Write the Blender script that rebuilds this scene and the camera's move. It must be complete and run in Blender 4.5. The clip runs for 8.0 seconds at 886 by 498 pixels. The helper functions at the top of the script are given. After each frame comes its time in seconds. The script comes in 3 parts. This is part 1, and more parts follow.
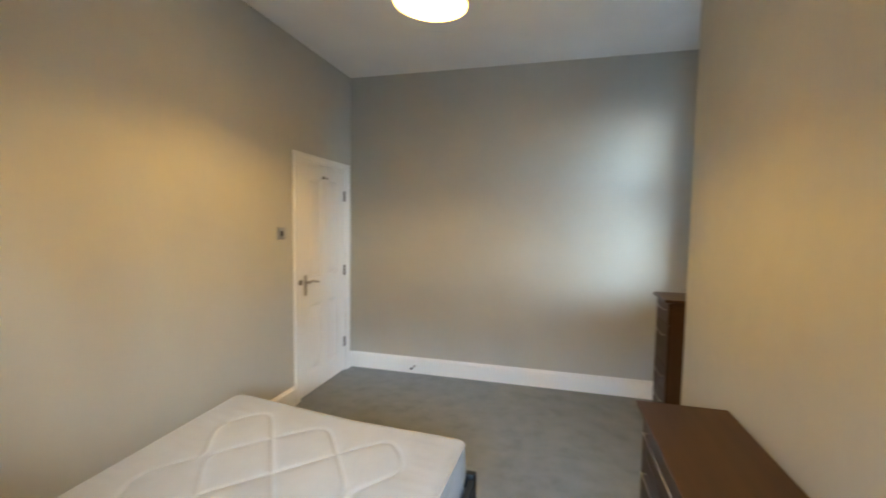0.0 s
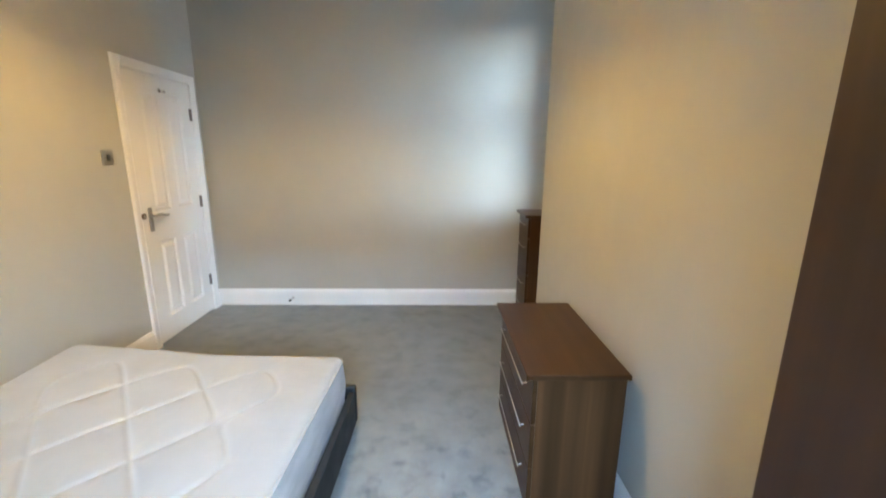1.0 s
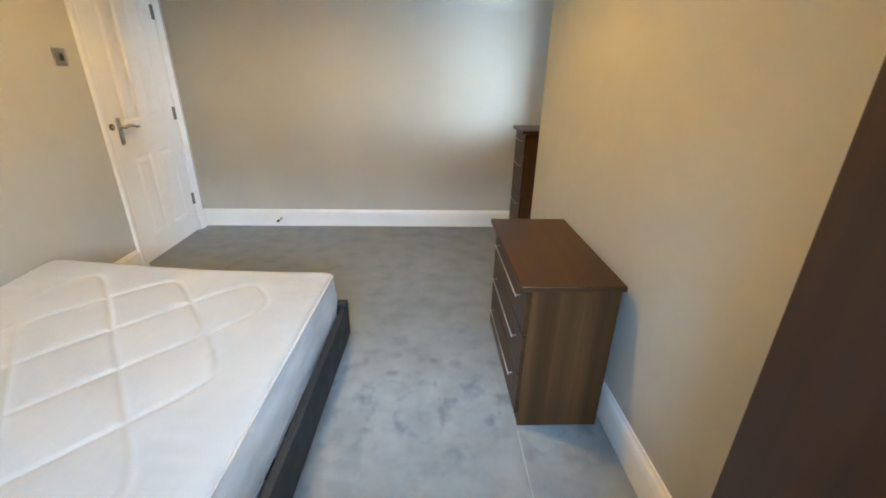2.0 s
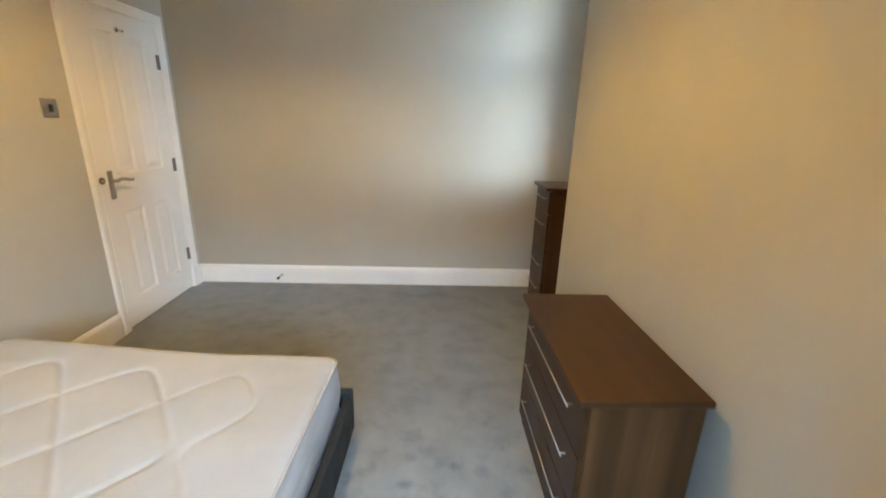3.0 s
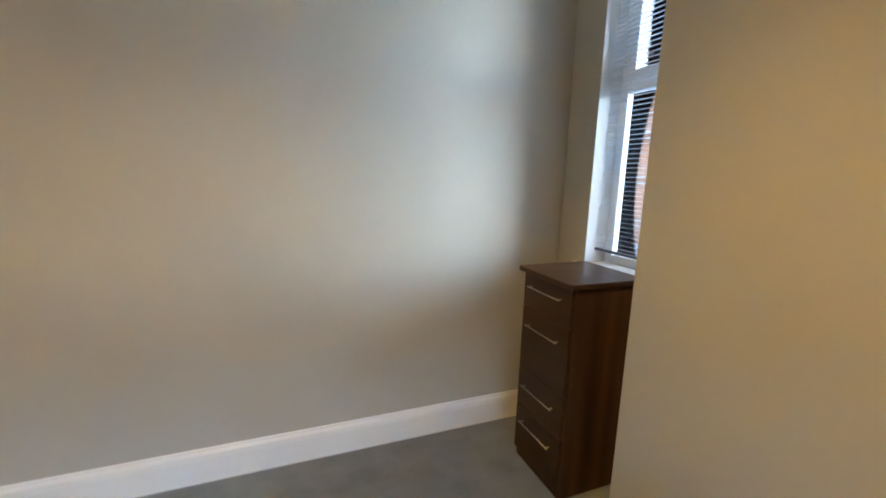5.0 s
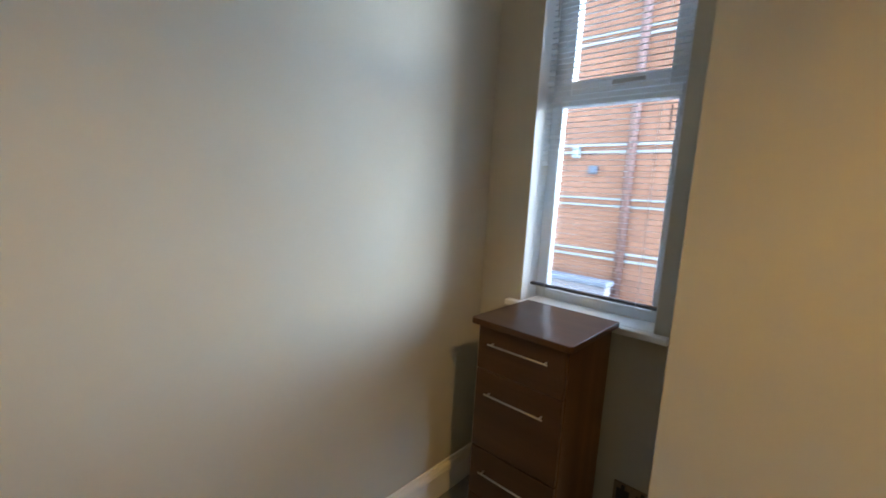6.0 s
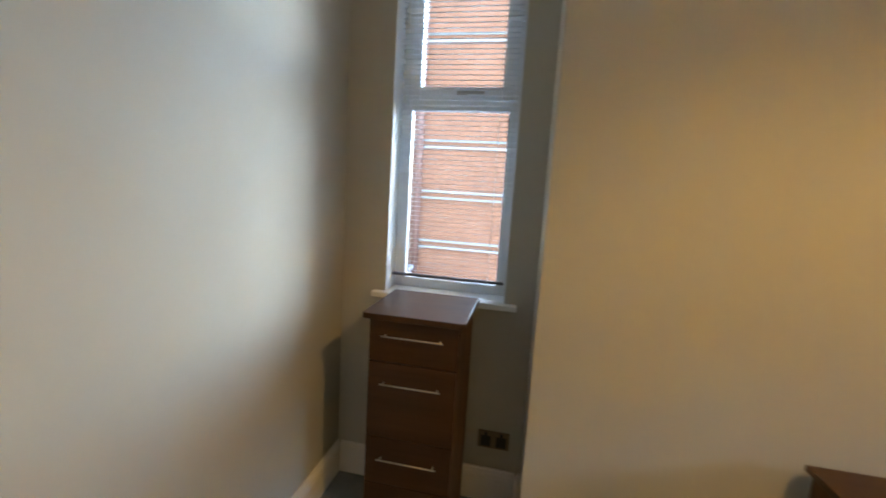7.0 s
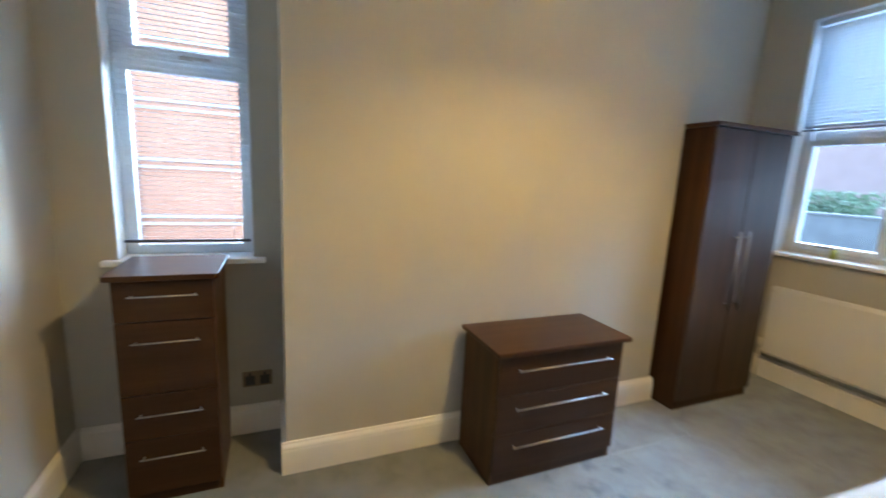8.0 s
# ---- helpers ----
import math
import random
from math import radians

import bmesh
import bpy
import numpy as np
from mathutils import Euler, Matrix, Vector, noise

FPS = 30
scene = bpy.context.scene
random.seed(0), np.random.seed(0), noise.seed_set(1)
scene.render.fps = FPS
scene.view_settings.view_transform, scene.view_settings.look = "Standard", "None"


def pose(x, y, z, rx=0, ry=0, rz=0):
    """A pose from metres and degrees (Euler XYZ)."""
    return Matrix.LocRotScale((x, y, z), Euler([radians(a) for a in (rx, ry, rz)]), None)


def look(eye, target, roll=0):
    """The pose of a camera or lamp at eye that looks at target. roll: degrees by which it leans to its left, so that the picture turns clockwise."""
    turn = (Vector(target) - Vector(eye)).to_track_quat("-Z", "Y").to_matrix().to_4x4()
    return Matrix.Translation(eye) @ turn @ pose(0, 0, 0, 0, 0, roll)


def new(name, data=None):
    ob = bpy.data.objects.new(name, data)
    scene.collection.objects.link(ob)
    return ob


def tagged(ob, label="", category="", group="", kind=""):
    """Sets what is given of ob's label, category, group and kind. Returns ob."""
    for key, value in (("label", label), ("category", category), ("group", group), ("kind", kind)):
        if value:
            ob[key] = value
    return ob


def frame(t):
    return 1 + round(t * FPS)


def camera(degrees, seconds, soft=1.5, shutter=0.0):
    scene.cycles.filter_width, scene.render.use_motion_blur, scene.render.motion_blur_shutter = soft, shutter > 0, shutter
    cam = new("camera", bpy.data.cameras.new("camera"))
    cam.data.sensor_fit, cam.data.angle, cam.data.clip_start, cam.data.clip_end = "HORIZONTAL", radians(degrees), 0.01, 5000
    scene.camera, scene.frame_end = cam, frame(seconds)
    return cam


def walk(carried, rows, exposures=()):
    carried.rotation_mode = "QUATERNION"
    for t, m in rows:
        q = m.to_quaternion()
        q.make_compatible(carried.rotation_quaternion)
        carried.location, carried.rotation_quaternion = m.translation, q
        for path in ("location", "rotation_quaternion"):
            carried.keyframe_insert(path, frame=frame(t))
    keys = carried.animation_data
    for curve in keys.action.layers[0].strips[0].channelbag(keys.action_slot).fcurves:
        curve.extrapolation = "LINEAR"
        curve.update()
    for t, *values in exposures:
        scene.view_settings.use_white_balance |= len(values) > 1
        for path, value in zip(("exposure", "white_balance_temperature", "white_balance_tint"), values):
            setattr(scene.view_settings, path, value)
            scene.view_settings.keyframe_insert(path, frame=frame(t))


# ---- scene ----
cam = camera(93.9, 8.0, soft=1.7, shutter=0.35)
PATH = [
    (0, (2.014, -0.282, 1.514), (1.503, 1.647, 1.386), 0.8),
    (0.3, (2.016, -0.306, 1.536), (1.797, 1.678, 1.404), 0.6),
    (0.5, (2.062, -0.285, 1.514), (1.947, 1.703, 1.336), 0.3),
    (0.7, (2.048, -0.278, 1.516), (2.03, 1.701, 1.232), 0.6),
    (1, (2.09, -0.272, 1.459), (2.129, 1.676, 1.008), 0.5),
    (1.2, (2.095, -0.254, 1.419), (2.157, 1.662, 0.849), 0.7),
    (1.5, (2.084, -0.26, 1.379), (2.177, 1.605, 0.662), 1.0),
    (1.7, (2.096, -0.244, 1.366), (2.185, 1.593, 0.579), 1.0),
    (2.8, (2.02, 0.013, 1.375), (2.08, 1.904, 0.729), 1.7),
    (3, (2.002, 0.124, 1.401), (2.069, 2.035, 0.815), 1.7),
    (3.2, (1.967, 0.24, 1.408), (2.052, 2.163, 0.867), 1.7),
    (3.5, (1.892, 0.449, 1.38), (2.041, 2.389, 0.916), 1.9),
    (3.8, (1.813, 0.67, 1.398), (2.032, 2.609, 0.96), 1.9),
    (4, (1.776, 0.804, 1.406), (2.044, 2.74, 0.981), 2.0),
    (4.2, (1.794, 0.957, 1.362), (2.092, 2.898, 0.984), 1.6),
    (4.5, (1.807, 1.223, 1.398), (2.203, 3.149, 1.033), 1.5),
    (4.7, (1.791, 1.401, 1.402), (2.309, 3.297, 1.034), 1.3),
    (5.8, (1.65, 2.296, 1.4), (2.992, 3.755, 1.131), 3.4),
    (6, (1.645, 2.43, 1.432), (3.12, 3.752, 1.155), 3.3),
    (6.2, (1.628, 2.541, 1.447), (3.233, 3.698, 1.154), 3.6),
    (6.5, (1.57, 2.652, 1.429), (3.345, 3.536, 1.168), 3.4),
    (6.7, (1.508, 2.701, 1.449), (3.36, 3.406, 1.178), 3.3),
    (7, (1.413, 2.741, 1.44), (3.356, 3.134, 1.172), 3.5),
    (7.2, (1.334, 2.727, 1.438), (3.304, 2.919, 1.151), 3.7),
    (7.5, (1.188, 2.696, 1.418), (3.159, 2.565, 1.105), 3.6),
    (7.7, (1.11, 2.704, 1.436), (3.04, 2.301, 1.102), 4.1),
    (8, (0.987, 2.711, 1.41), (2.81, 1.963, 1.068), 2.9),
]
EXPOSURES = [(0.0, 4.20, 6400, 3), (1.0, 4.57, 5980, 3), (1.5, 4.56, 6000, 3), (3.0, 4.40, 6700, 4), (3.5, 4.46, 6600, 4), (4.5, 4.34, 6350, 5), (6.0, 3.93, 6550, 6), (6.5, 3.95, 6750, 6), (7.0, 3.98, 6900, 6), (7.5, 4.12, 6500, 6), (8.0, 4.55, 5780, 3)]
walk(cam, [(t, look(eye, target, roll)) for t, eye, target, roll in PATH], EXPOSURES)

# ---- world, sun ----
world = bpy.data.worlds.new("world")
scene.world = world
world.use_nodes = True
wn = world.node_tree.nodes
sky = wn.new("ShaderNodeTexSky")
sky.sky_type, sky.sun_disc = "NISHITA", False
sky.sun_elevation, sky.sun_rotation = radians(30), radians(143)
sky.air_density, sky.dust_density = 1.0, 1.0
wn["Background"].inputs["Strength"].default_value = 0.15
world.node_tree.links.new(sky.outputs[0], wn["Background"].inputs["Color"])
sun = new("sun", bpy.data.lights.new("sun", "SUN"))
sun.data.energy, sun.data.angle, sun.data.color = 4.5, radians(115), (0.49, 0.69, 1.0)
sun.matrix_world = look((3.4, -5.2, 2.7), (0, 0, 0))
BULB_POWER = 118.0
TILT = 4.0  # lean of the pendant, degrees


# ---- materials ----
class Mat:
    """A node material with short helpers."""

    def __init__(self, name, rough=0.5, metal=0.0):
        self.m = bpy.data.materials.new(name)
        self.m.use_nodes = True
        self.n, self.l = self.m.node_tree.nodes, self.m.node_tree.links
        self.b = self.n["Principled BSDF"]
        self.b.inputs["Roughness"].default_value, self.b.inputs["Metallic"].default_value = rough, metal
        self.co = self.n.new("ShaderNodeTexCoord")

    def noise(self, scale, detail=4.0, rough=0.55, stretch=(1, 1, 1), distort=0.0):
        mp = self.n.new("ShaderNodeMapping")
        mp.inputs["Scale"].default_value = stretch
        self.l.new(self.co.outputs["Object"], mp.inputs["Vector"])
        t = self.n.new("ShaderNodeTexNoise")
        t.inputs["Scale"].default_value, t.inputs["Detail"].default_value = scale, detail
        t.inputs["Roughness"].default_value, t.inputs["Distortion"].default_value = rough, distort
        self.l.new(mp.outputs[0], t.inputs["Vector"])
        return t.outputs["Fac"]

    def ramp(self, fac, stops):
        r = self.n.new("ShaderNodeValToRGB")
        while len(r.color_ramp.elements) < len(stops):
            r.color_ramp.elements.new(0.5)
        for e, (p, c) in zip(r.color_ramp.elements, stops):
            e.position, e.color = p, (*c, 1)
        self.l.new(fac, r.inputs[0])
        return r.outputs[0]

    def mix(self, a, b, fac, mode="MIX"):
        x = self.n.new("ShaderNodeMix")
        x.data_type, x.blend_type = "RGBA", mode
        for sock, v in ((x.inputs[0], fac), (x.inputs[6], a), (x.inputs[7], b)):
            if isinstance(v, (int, float)):
                sock.default_value = v
            elif isinstance(v, tuple):
                sock.default_value = (*v, 1)
            else:
                self.l.new(v, sock)
        return x.outputs[2]

    def maprange(self, fac, lo, hi, a, b):
        r = self.n.new("ShaderNodeMapRange")
        for k, v in zip((1, 2, 3, 4), (lo, hi, a, b)):
            r.inputs[k].default_value = v
        self.l.new(fac, r.inputs[0])
        return r.outputs[0]

    def color(self, v):
        if isinstance(v, tuple):
            self.b.inputs["Base Color"].default_value = (*v, 1)
        else:
            self.l.new(v, self.b.inputs["Base Color"])
        return self

    def rough(self, v):
        self.l.new(v, self.b.inputs["Roughness"])
        return self

    def bump(self, h, strength, dist):
        b = self.n.new("ShaderNodeBump")
        b.inputs["Strength"].default_value, b.inputs["Distance"].default_value = strength, dist
        self.l.new(h, b.inputs["Height"])
        old = self.b.inputs["Normal"].links
        if old:
            self.l.new(old[0].from_socket, b.inputs["Normal"])
        self.l.new(b.outputs[0], self.b.inputs["Normal"])
        return self


def painted(name, c, rough, var=0.05, grain=700.0, depth=0.0006):
    """Paint: faint roller grain, broad unevenness, a few scuffs."""
    m = Mat(name, rough)
    lo, hi = tuple(v * (1 - var) for v in c), tuple(min(1, v * (1 + var)) for v in c)
    m.color(m.ramp(m.noise(2.3, 5), [(0.3, lo), (0.7, hi)]))
    m.rough(m.maprange(m.noise(9.0, 5), 0.3, 0.7, rough * 0.88, min(1, rough * 1.12)))
    m.bump(m.noise(grain, 2), 0.25, depth)
    m.bump(m.noise(6.0, 2), 0.25, 0.004)
    return m.m


def walnut(name, stretch, tone=1.0, rough=0.3, grain=1.0, mid=(0.064, 0.0288, 0.0108), gloss=0.22):
    """Dark walnut laminate, its grain along the axis of the smallest stretch."""
    m = Mat(name, rough)
    m.b.inputs["Specular IOR Level"].default_value = gloss
    t = lambda k: tuple(tone * v * (1 + (k - 1) * grain) for v in mid)
    broad = m.ramp(m.noise(12.0, 2, 0.4, stretch), [(0.36, t(0.75)), (0.5, t(1.0)), (0.66, t(1.4))])
    fine = m.noise(75.0, 2, 0.5, stretch)
    m.color(m.mix(broad, m.ramp(fine, [(0.3, (0.86, 0.86, 0.86)), (0.7, (1.08, 1.08, 1.08))]), 0.7, "MULTIPLY"))
    m.rough(m.maprange(m.noise(5.0, 4), 0.3, 0.7, rough * 0.97, rough * 1.1))
    return m.m


def carpet():
    m = Mat("carpet", 0.95)
    blot = m.noise(7.0, 5, 0.6)
    worn = m.noise(1.1, 3, 0.5)
    pile = m.noise(420.0, 3, 0.7)
    base = m.ramp(blot, [(0.36, (0.172, 0.184, 0.184)), (0.45, (0.194, 0.206, 0.207)), (0.66, (0.218, 0.231, 0.232))])
    sp = m.n.new("ShaderNodeSeparateXYZ")
    m.l.new(m.co.outputs["Object"], sp.inputs[0])
    def both(a, b):
        k = m.n.new("ShaderNodeMath")
        k.operation = "MULTIPLY"
        m.l.new(a, k.inputs[0])
        m.l.new(b, k.inputs[1])
        return k.outputs[0]

    # patchy brushed pile, trodden dark in the gangway beside the bed
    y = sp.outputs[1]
    # daylight from the large window put into the pile colour, fading with y
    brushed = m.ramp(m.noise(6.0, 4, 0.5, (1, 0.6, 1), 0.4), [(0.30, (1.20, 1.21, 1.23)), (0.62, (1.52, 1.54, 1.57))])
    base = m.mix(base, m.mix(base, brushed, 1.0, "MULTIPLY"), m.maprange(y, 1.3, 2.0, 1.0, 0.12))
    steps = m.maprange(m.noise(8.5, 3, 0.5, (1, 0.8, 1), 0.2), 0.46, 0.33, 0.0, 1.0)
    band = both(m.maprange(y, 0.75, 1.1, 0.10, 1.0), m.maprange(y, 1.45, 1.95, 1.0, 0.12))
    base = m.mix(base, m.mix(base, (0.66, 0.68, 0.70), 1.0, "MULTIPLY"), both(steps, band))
    base = m.mix(base, m.ramp(worn, [(0.3, (0.9, 0.9, 0.9)), (0.7, (1.08, 1.08, 1.08))]), 0.8, "MULTIPLY")
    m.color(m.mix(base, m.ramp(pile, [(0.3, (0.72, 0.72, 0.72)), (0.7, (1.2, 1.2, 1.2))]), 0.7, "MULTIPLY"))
    m.b.inputs["Sheen Weight"].default_value = 0.12
    m.bump(pile, 0.7, 0.004)
    m.bump(blot, 0.3, 0.01)
    return m.m


def ticking():
    """Knitted white mattress cloth."""
    m = Mat("mattress_cloth", 0.85)
    m.color(m.ramp(m.noise(5.0, 5), [(0.3, (0.352, 0.358, 0.356)), (0.7, (0.390, 0.397, 0.396))]))
    m.b.inputs["Sheen Weight"].default_value = 0.15
    m.bump(m.noise(260.0, 3), 0.3, 0.0012)
    m.bump(m.noise(22.0, 4, 0.5, (1, 0.35, 1)), 0.25, 0.006)
    return m.m


def border_cloth():
    m = Mat("mattress_border_cloth", 0.8)
    m.color(m.ramp(m.noise(14.0, 4, 0.5, (0.3, 0.3, 1)), [(0.35, (0.46, 0.48, 0.50)), (0.65, (0.60, 0.61, 0.63))]))
    m.bump(m.noise(30.0, 4, 0.5, (1, 0.3, 1)), 0.4, 0.006)
    return m.m


def metal(name, c, rough):
    m = Mat(name, rough, 1.0)
    s = m.noise(60.0, 4, 0.6, (1, 1, 0.1))
    m.color(m.ramp(s, [(0.3, tuple(v * 0.9 for v in c)), (0.7, c)]))
    m.rough(m.maprange(s, 0.3, 0.7, rough * 0.8, rough * 1.2))
    return m.m


def glass():
    """Clear pane: sees through, with a mirror sheen at slanting angles."""
    m = Mat("window_glass", 0.0)
    tr, gl, mx, fr = (m.n.new("ShaderNode" + k) for k in ("BsdfTransparent", "BsdfGlossy", "MixShader", "Fresnel"))
    tr.inputs[0].default_value, gl.inputs["Roughness"].default_value = (0.92, 0.945, 0.96, 1), 0.01
    fr.inputs[0].default_value = 1.45
    m.l.new(fr.outputs[0], mx.inputs[0])
    m.l.new(tr.outputs[0], mx.inputs[1])
    m.l.new(gl.outputs[0], mx.inputs[2])
    m.l.new(mx.outputs[0], m.n["Material Output"].inputs[0])
    return m.m


def shade_cloth():
    """Cream fabric that lets part of the bulb's light through."""
    m = Mat("shade_cloth", 0.9)
    df, tl, mx = (m.n.new("ShaderNode" + k) for k in ("BsdfDiffuse", "BsdfTranslucent", "MixShader"))
    c = m.ramp(m.noise(180.0, 3, 0.6, (1, 1, 0.2)), [(0.3, (0.40, 0.34, 0.22)), (0.7, (0.46, 0.40, 0.26))])
    m.l.new(c, df.inputs[0])
    m.l.new(c, tl.inputs[0])
    mx.inputs[0].default_value = 0.06
    m.l.new(df.outputs[0], mx.inputs[1])
    m.l.new(tl.outputs[0], mx.inputs[2])
    m.l.new(mx.outputs[0], m.n["Material Output"].inputs[0])
    return m.m


def slat_enamel():
    """Thin white slats that let a little daylight through."""
    m = Mat("blind_slat", 0.45)
    m.color(m.ramp(m.noise(30.0, 3), [(0.3, (0.58, 0.63, 0.68)), (0.7, (0.64, 0.68, 0.72))]))
    tl, mx = m.n.new("ShaderNodeBsdfTranslucent"), m.n.new("ShaderNodeMixShader")
    tl.inputs[0].default_value = (0.60, 0.68, 0.76, 1)
    mx.inputs[0].default_value = 0.10
    m.l.new(m.b.outputs[0], mx.inputs[1])
    m.l.new(tl.outputs[0], mx.inputs[2])
    m.l.new(mx.outputs[0], m.n["Material Output"].inputs[0])
    return m.m


def glow(name, c, strength):
    m = Mat(name, 0.4)
    m.color(c)
    m.b.inputs["Emission Color"].default_value = (*c, 1)
    m.b.inputs["Emission Strength"].default_value = strength
    return m.m


def brickwork():
    m = Mat("brickwork", 0.9)
    mp = m.n.new("ShaderNodeMapping")
    mp.inputs["Rotation"].default_value = (radians(90), 0, radians(90))
    m.l.new(m.co.outputs["Object"], mp.inputs[0])
    t = m.n.new("ShaderNodeTexBrick")
    t.inputs["Color1"].default_value, t.inputs["Color2"].default_value = (0.265, 0.110, 0.061, 1), (0.285, 0.119, 0.067, 1)
    t.inputs["Mortar"].default_value = (0.285, 0.127, 0.074, 1)
    t.inputs["Scale"].default_value, t.inputs["Mortar Size"].default_value = 1.0, 0.006
    t.inputs["Brick Width"].default_value, t.inputs["Row Height"].default_value = 0.225, 0.075
    sp = m.n.new("ShaderNodeSeparateXYZ")
    cb = m.n.new("ShaderNodeCombineXYZ")
    m.l.new(m.co.outputs["Object"], sp.inputs[0])
    m.l.new(sp.outputs[1], cb.inputs[0])
    m.l.new(sp.outputs[2], cb.inputs[1])
    m.l.new(cb.outputs[0], t.inputs["Vector"])
    m.color(m.mix(t.outputs["Color"], m.ramp(m.noise(1.3, 5), [(0.3, (0.8, 0.8, 0.8)), (0.7, (1.1, 1.1, 1.1))]), 0.8, "MULTIPLY"))
    m.bump(t.outputs["Fac"], 0.5, -0.006)
    return m.m


def foliage():
    m = Mat("foliage", 0.7)
    m.color(m.ramp(m.noise(9.0, 5), [(0.3, (0.05, 0.08, 0.04)), (0.7, (0.09, 0.13, 0.065))]))
    return m.m


WALL = painted("wall_paint", (0.455, 0.440, 0.384), 0.75, 0.03)
CEILING = painted("ceiling_paint", (0.87, 0.86, 0.83), 0.85, 0.03)
GLOSS = painted("white_gloss", (0.78, 0.77, 0.74), 0.37, 0.03, 300.0, 0.0003)
RADIATOR = painted("radiator_enamel", (0.70, 0.69, 0.66), 0.38, 0.02, 300.0, 0.0002)
UPVC = painted("upvc", (0.68, 0.715, 0.75), 0.37, 0.02, 200.0, 0.0002)
SLAT = slat_enamel()
RAIL = painted("blind_rail", (0.05, 0.055, 0.07), 0.4, 0.1, 200.0, 0.0002)
REVEAL = painted("reveal_paint", (0.58, 0.59, 0.60), 0.5, 0.03)
PIPE = painted("faded_pipe", (0.17, 0.080, 0.060), 0.7, 0.08)
CORD = painted("cord", (0.65, 0.65, 0.63), 0.8, 0.04)
SEAM = painted("carpet_seam", (0.34, 0.362, 0.370), 0.95, 0.2, 420.0, 0.002)
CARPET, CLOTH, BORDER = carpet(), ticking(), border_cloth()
# one walnut, light put into its tones: window-facing chest sides paler, wardrobe darker
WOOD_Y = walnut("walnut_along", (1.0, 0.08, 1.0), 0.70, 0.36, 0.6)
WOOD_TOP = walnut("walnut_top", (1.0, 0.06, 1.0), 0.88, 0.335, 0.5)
WOOD_Z_LIT = walnut("walnut_upright_lit", (1.0, 1.0, 0.03), 1.12, 0.42, 1.2)
WOOD_Z_SHADED = walnut("walnut_upright_shaded", (1.0, 1.0, 0.03), 0.58, 0.52, 1.0, (0.068, 0.0272, 0.0098))
WOOD_DOOR = walnut("walnut_door", (1.0, 1.0, 0.03), 0.58, 0.40, 1.0, (0.068, 0.0272, 0.0098), 0.55)
# near-black for sheets behind the fronts: shade of the gaps as colour
DARK = painted("drawer_gap_shade", (0.015, 0.010, 0.008), 0.8, 0.1)
STEEL = metal("brushed_steel", (0.46, 0.44, 0.41), 0.46)
DULL = metal("dull_steel", (0.22, 0.20, 0.185), 0.5)
CHROME = metal("chrome", (0.75, 0.74, 0.72), 0.15)
BRONZE = metal("aged_bronze", (0.22, 0.17, 0.12), 0.4)
BLACK = painted("black_plastic", (0.02, 0.02, 0.021), 0.45, 0.15)
LEATHER = painted("black_bed_fabric", (0.010, 0.015, 0.019), 0.72, 0.2, 180.0, 0.0015)
RUBBER = painted("black_rubber", (0.02, 0.02, 0.02), 0.7, 0.15)
GLASS, SHADE, BRICK, LEAF = glass(), shade_cloth(), brickwork(), foliage()
BULB = glow("lit_bulb", (1.0, 0.60, 0.20), BULB_POWER)
STONE = painted("white_stone", (0.31, 0.31, 0.30), 0.8, 0.08, 60.0, 0.002)
ASPHALT = painted("asphalt", (0.07, 0.07, 0.072), 0.9, 0.2, 90.0, 0.004)
GROUND_BOUNCE = painted("ground_bounce", (0.27, 0.266, 0.26), 0.9, 0.12, 90.0, 0.004)
RENDERED = painted("pale_render", (0.155, 0.103, 0.097), 0.85, 0.1, 60.0, 0.003)
PALE = painted("pale_masonry", (0.21, 0.175, 0.18), 0.85, 0.15, 60.0, 0.003)
SLATE = painted("roof_slate", (0.12, 0.12, 0.14), 0.7, 0.2, 40.0, 0.004)
YELLOW = painted("yellow_green_plastic", (0.50, 0.55, 0.12), 0.4, 0.06)


# ---- mesh helpers ----
def box(bm, x0, x1, y0, y1, z0, z1, bevel=0.0, seg=2):
    """Adds a box between these bounds, its edges rounded by bevel."""
    vs = bmesh.ops.create_cube(bm, size=1.0)["verts"]
    for v in vs:
        v.co = Vector((x0 + (v.co.x + 0.5) * (x1 - x0), y0 + (v.co.y + 0.5) * (y1 - y0), z0 + (v.co.z + 0.5) * (z1 - z0)))
    if bevel:
        es = list({e for v in vs for e in v.link_edges})
        bmesh.ops.bevel(bm, geom=es, offset=bevel, segments=seg, profile=0.5, affect="EDGES")
    return bm


def boxes(*rows, bevel=0.0, seg=2):
    bm = bmesh.new()
    for r in rows:
        box(bm, *r, bevel=bevel, seg=seg)
    return bm


def rod(bm, a, b, r, n=12, r2=None):
    """A round bar from a to b, closed at both ends."""
    a, b = Vector(a), Vector(b)
    m = Matrix.Translation((a + b) / 2) @ (b - a).to_track_quat("Z", "Y").to_matrix().to_4x4()
    bmesh.ops.create_cone(bm, cap_ends=True, segments=n, radius1=r, radius2=r if r2 is None else r2, depth=(b - a).length, matrix=m)
    return bm


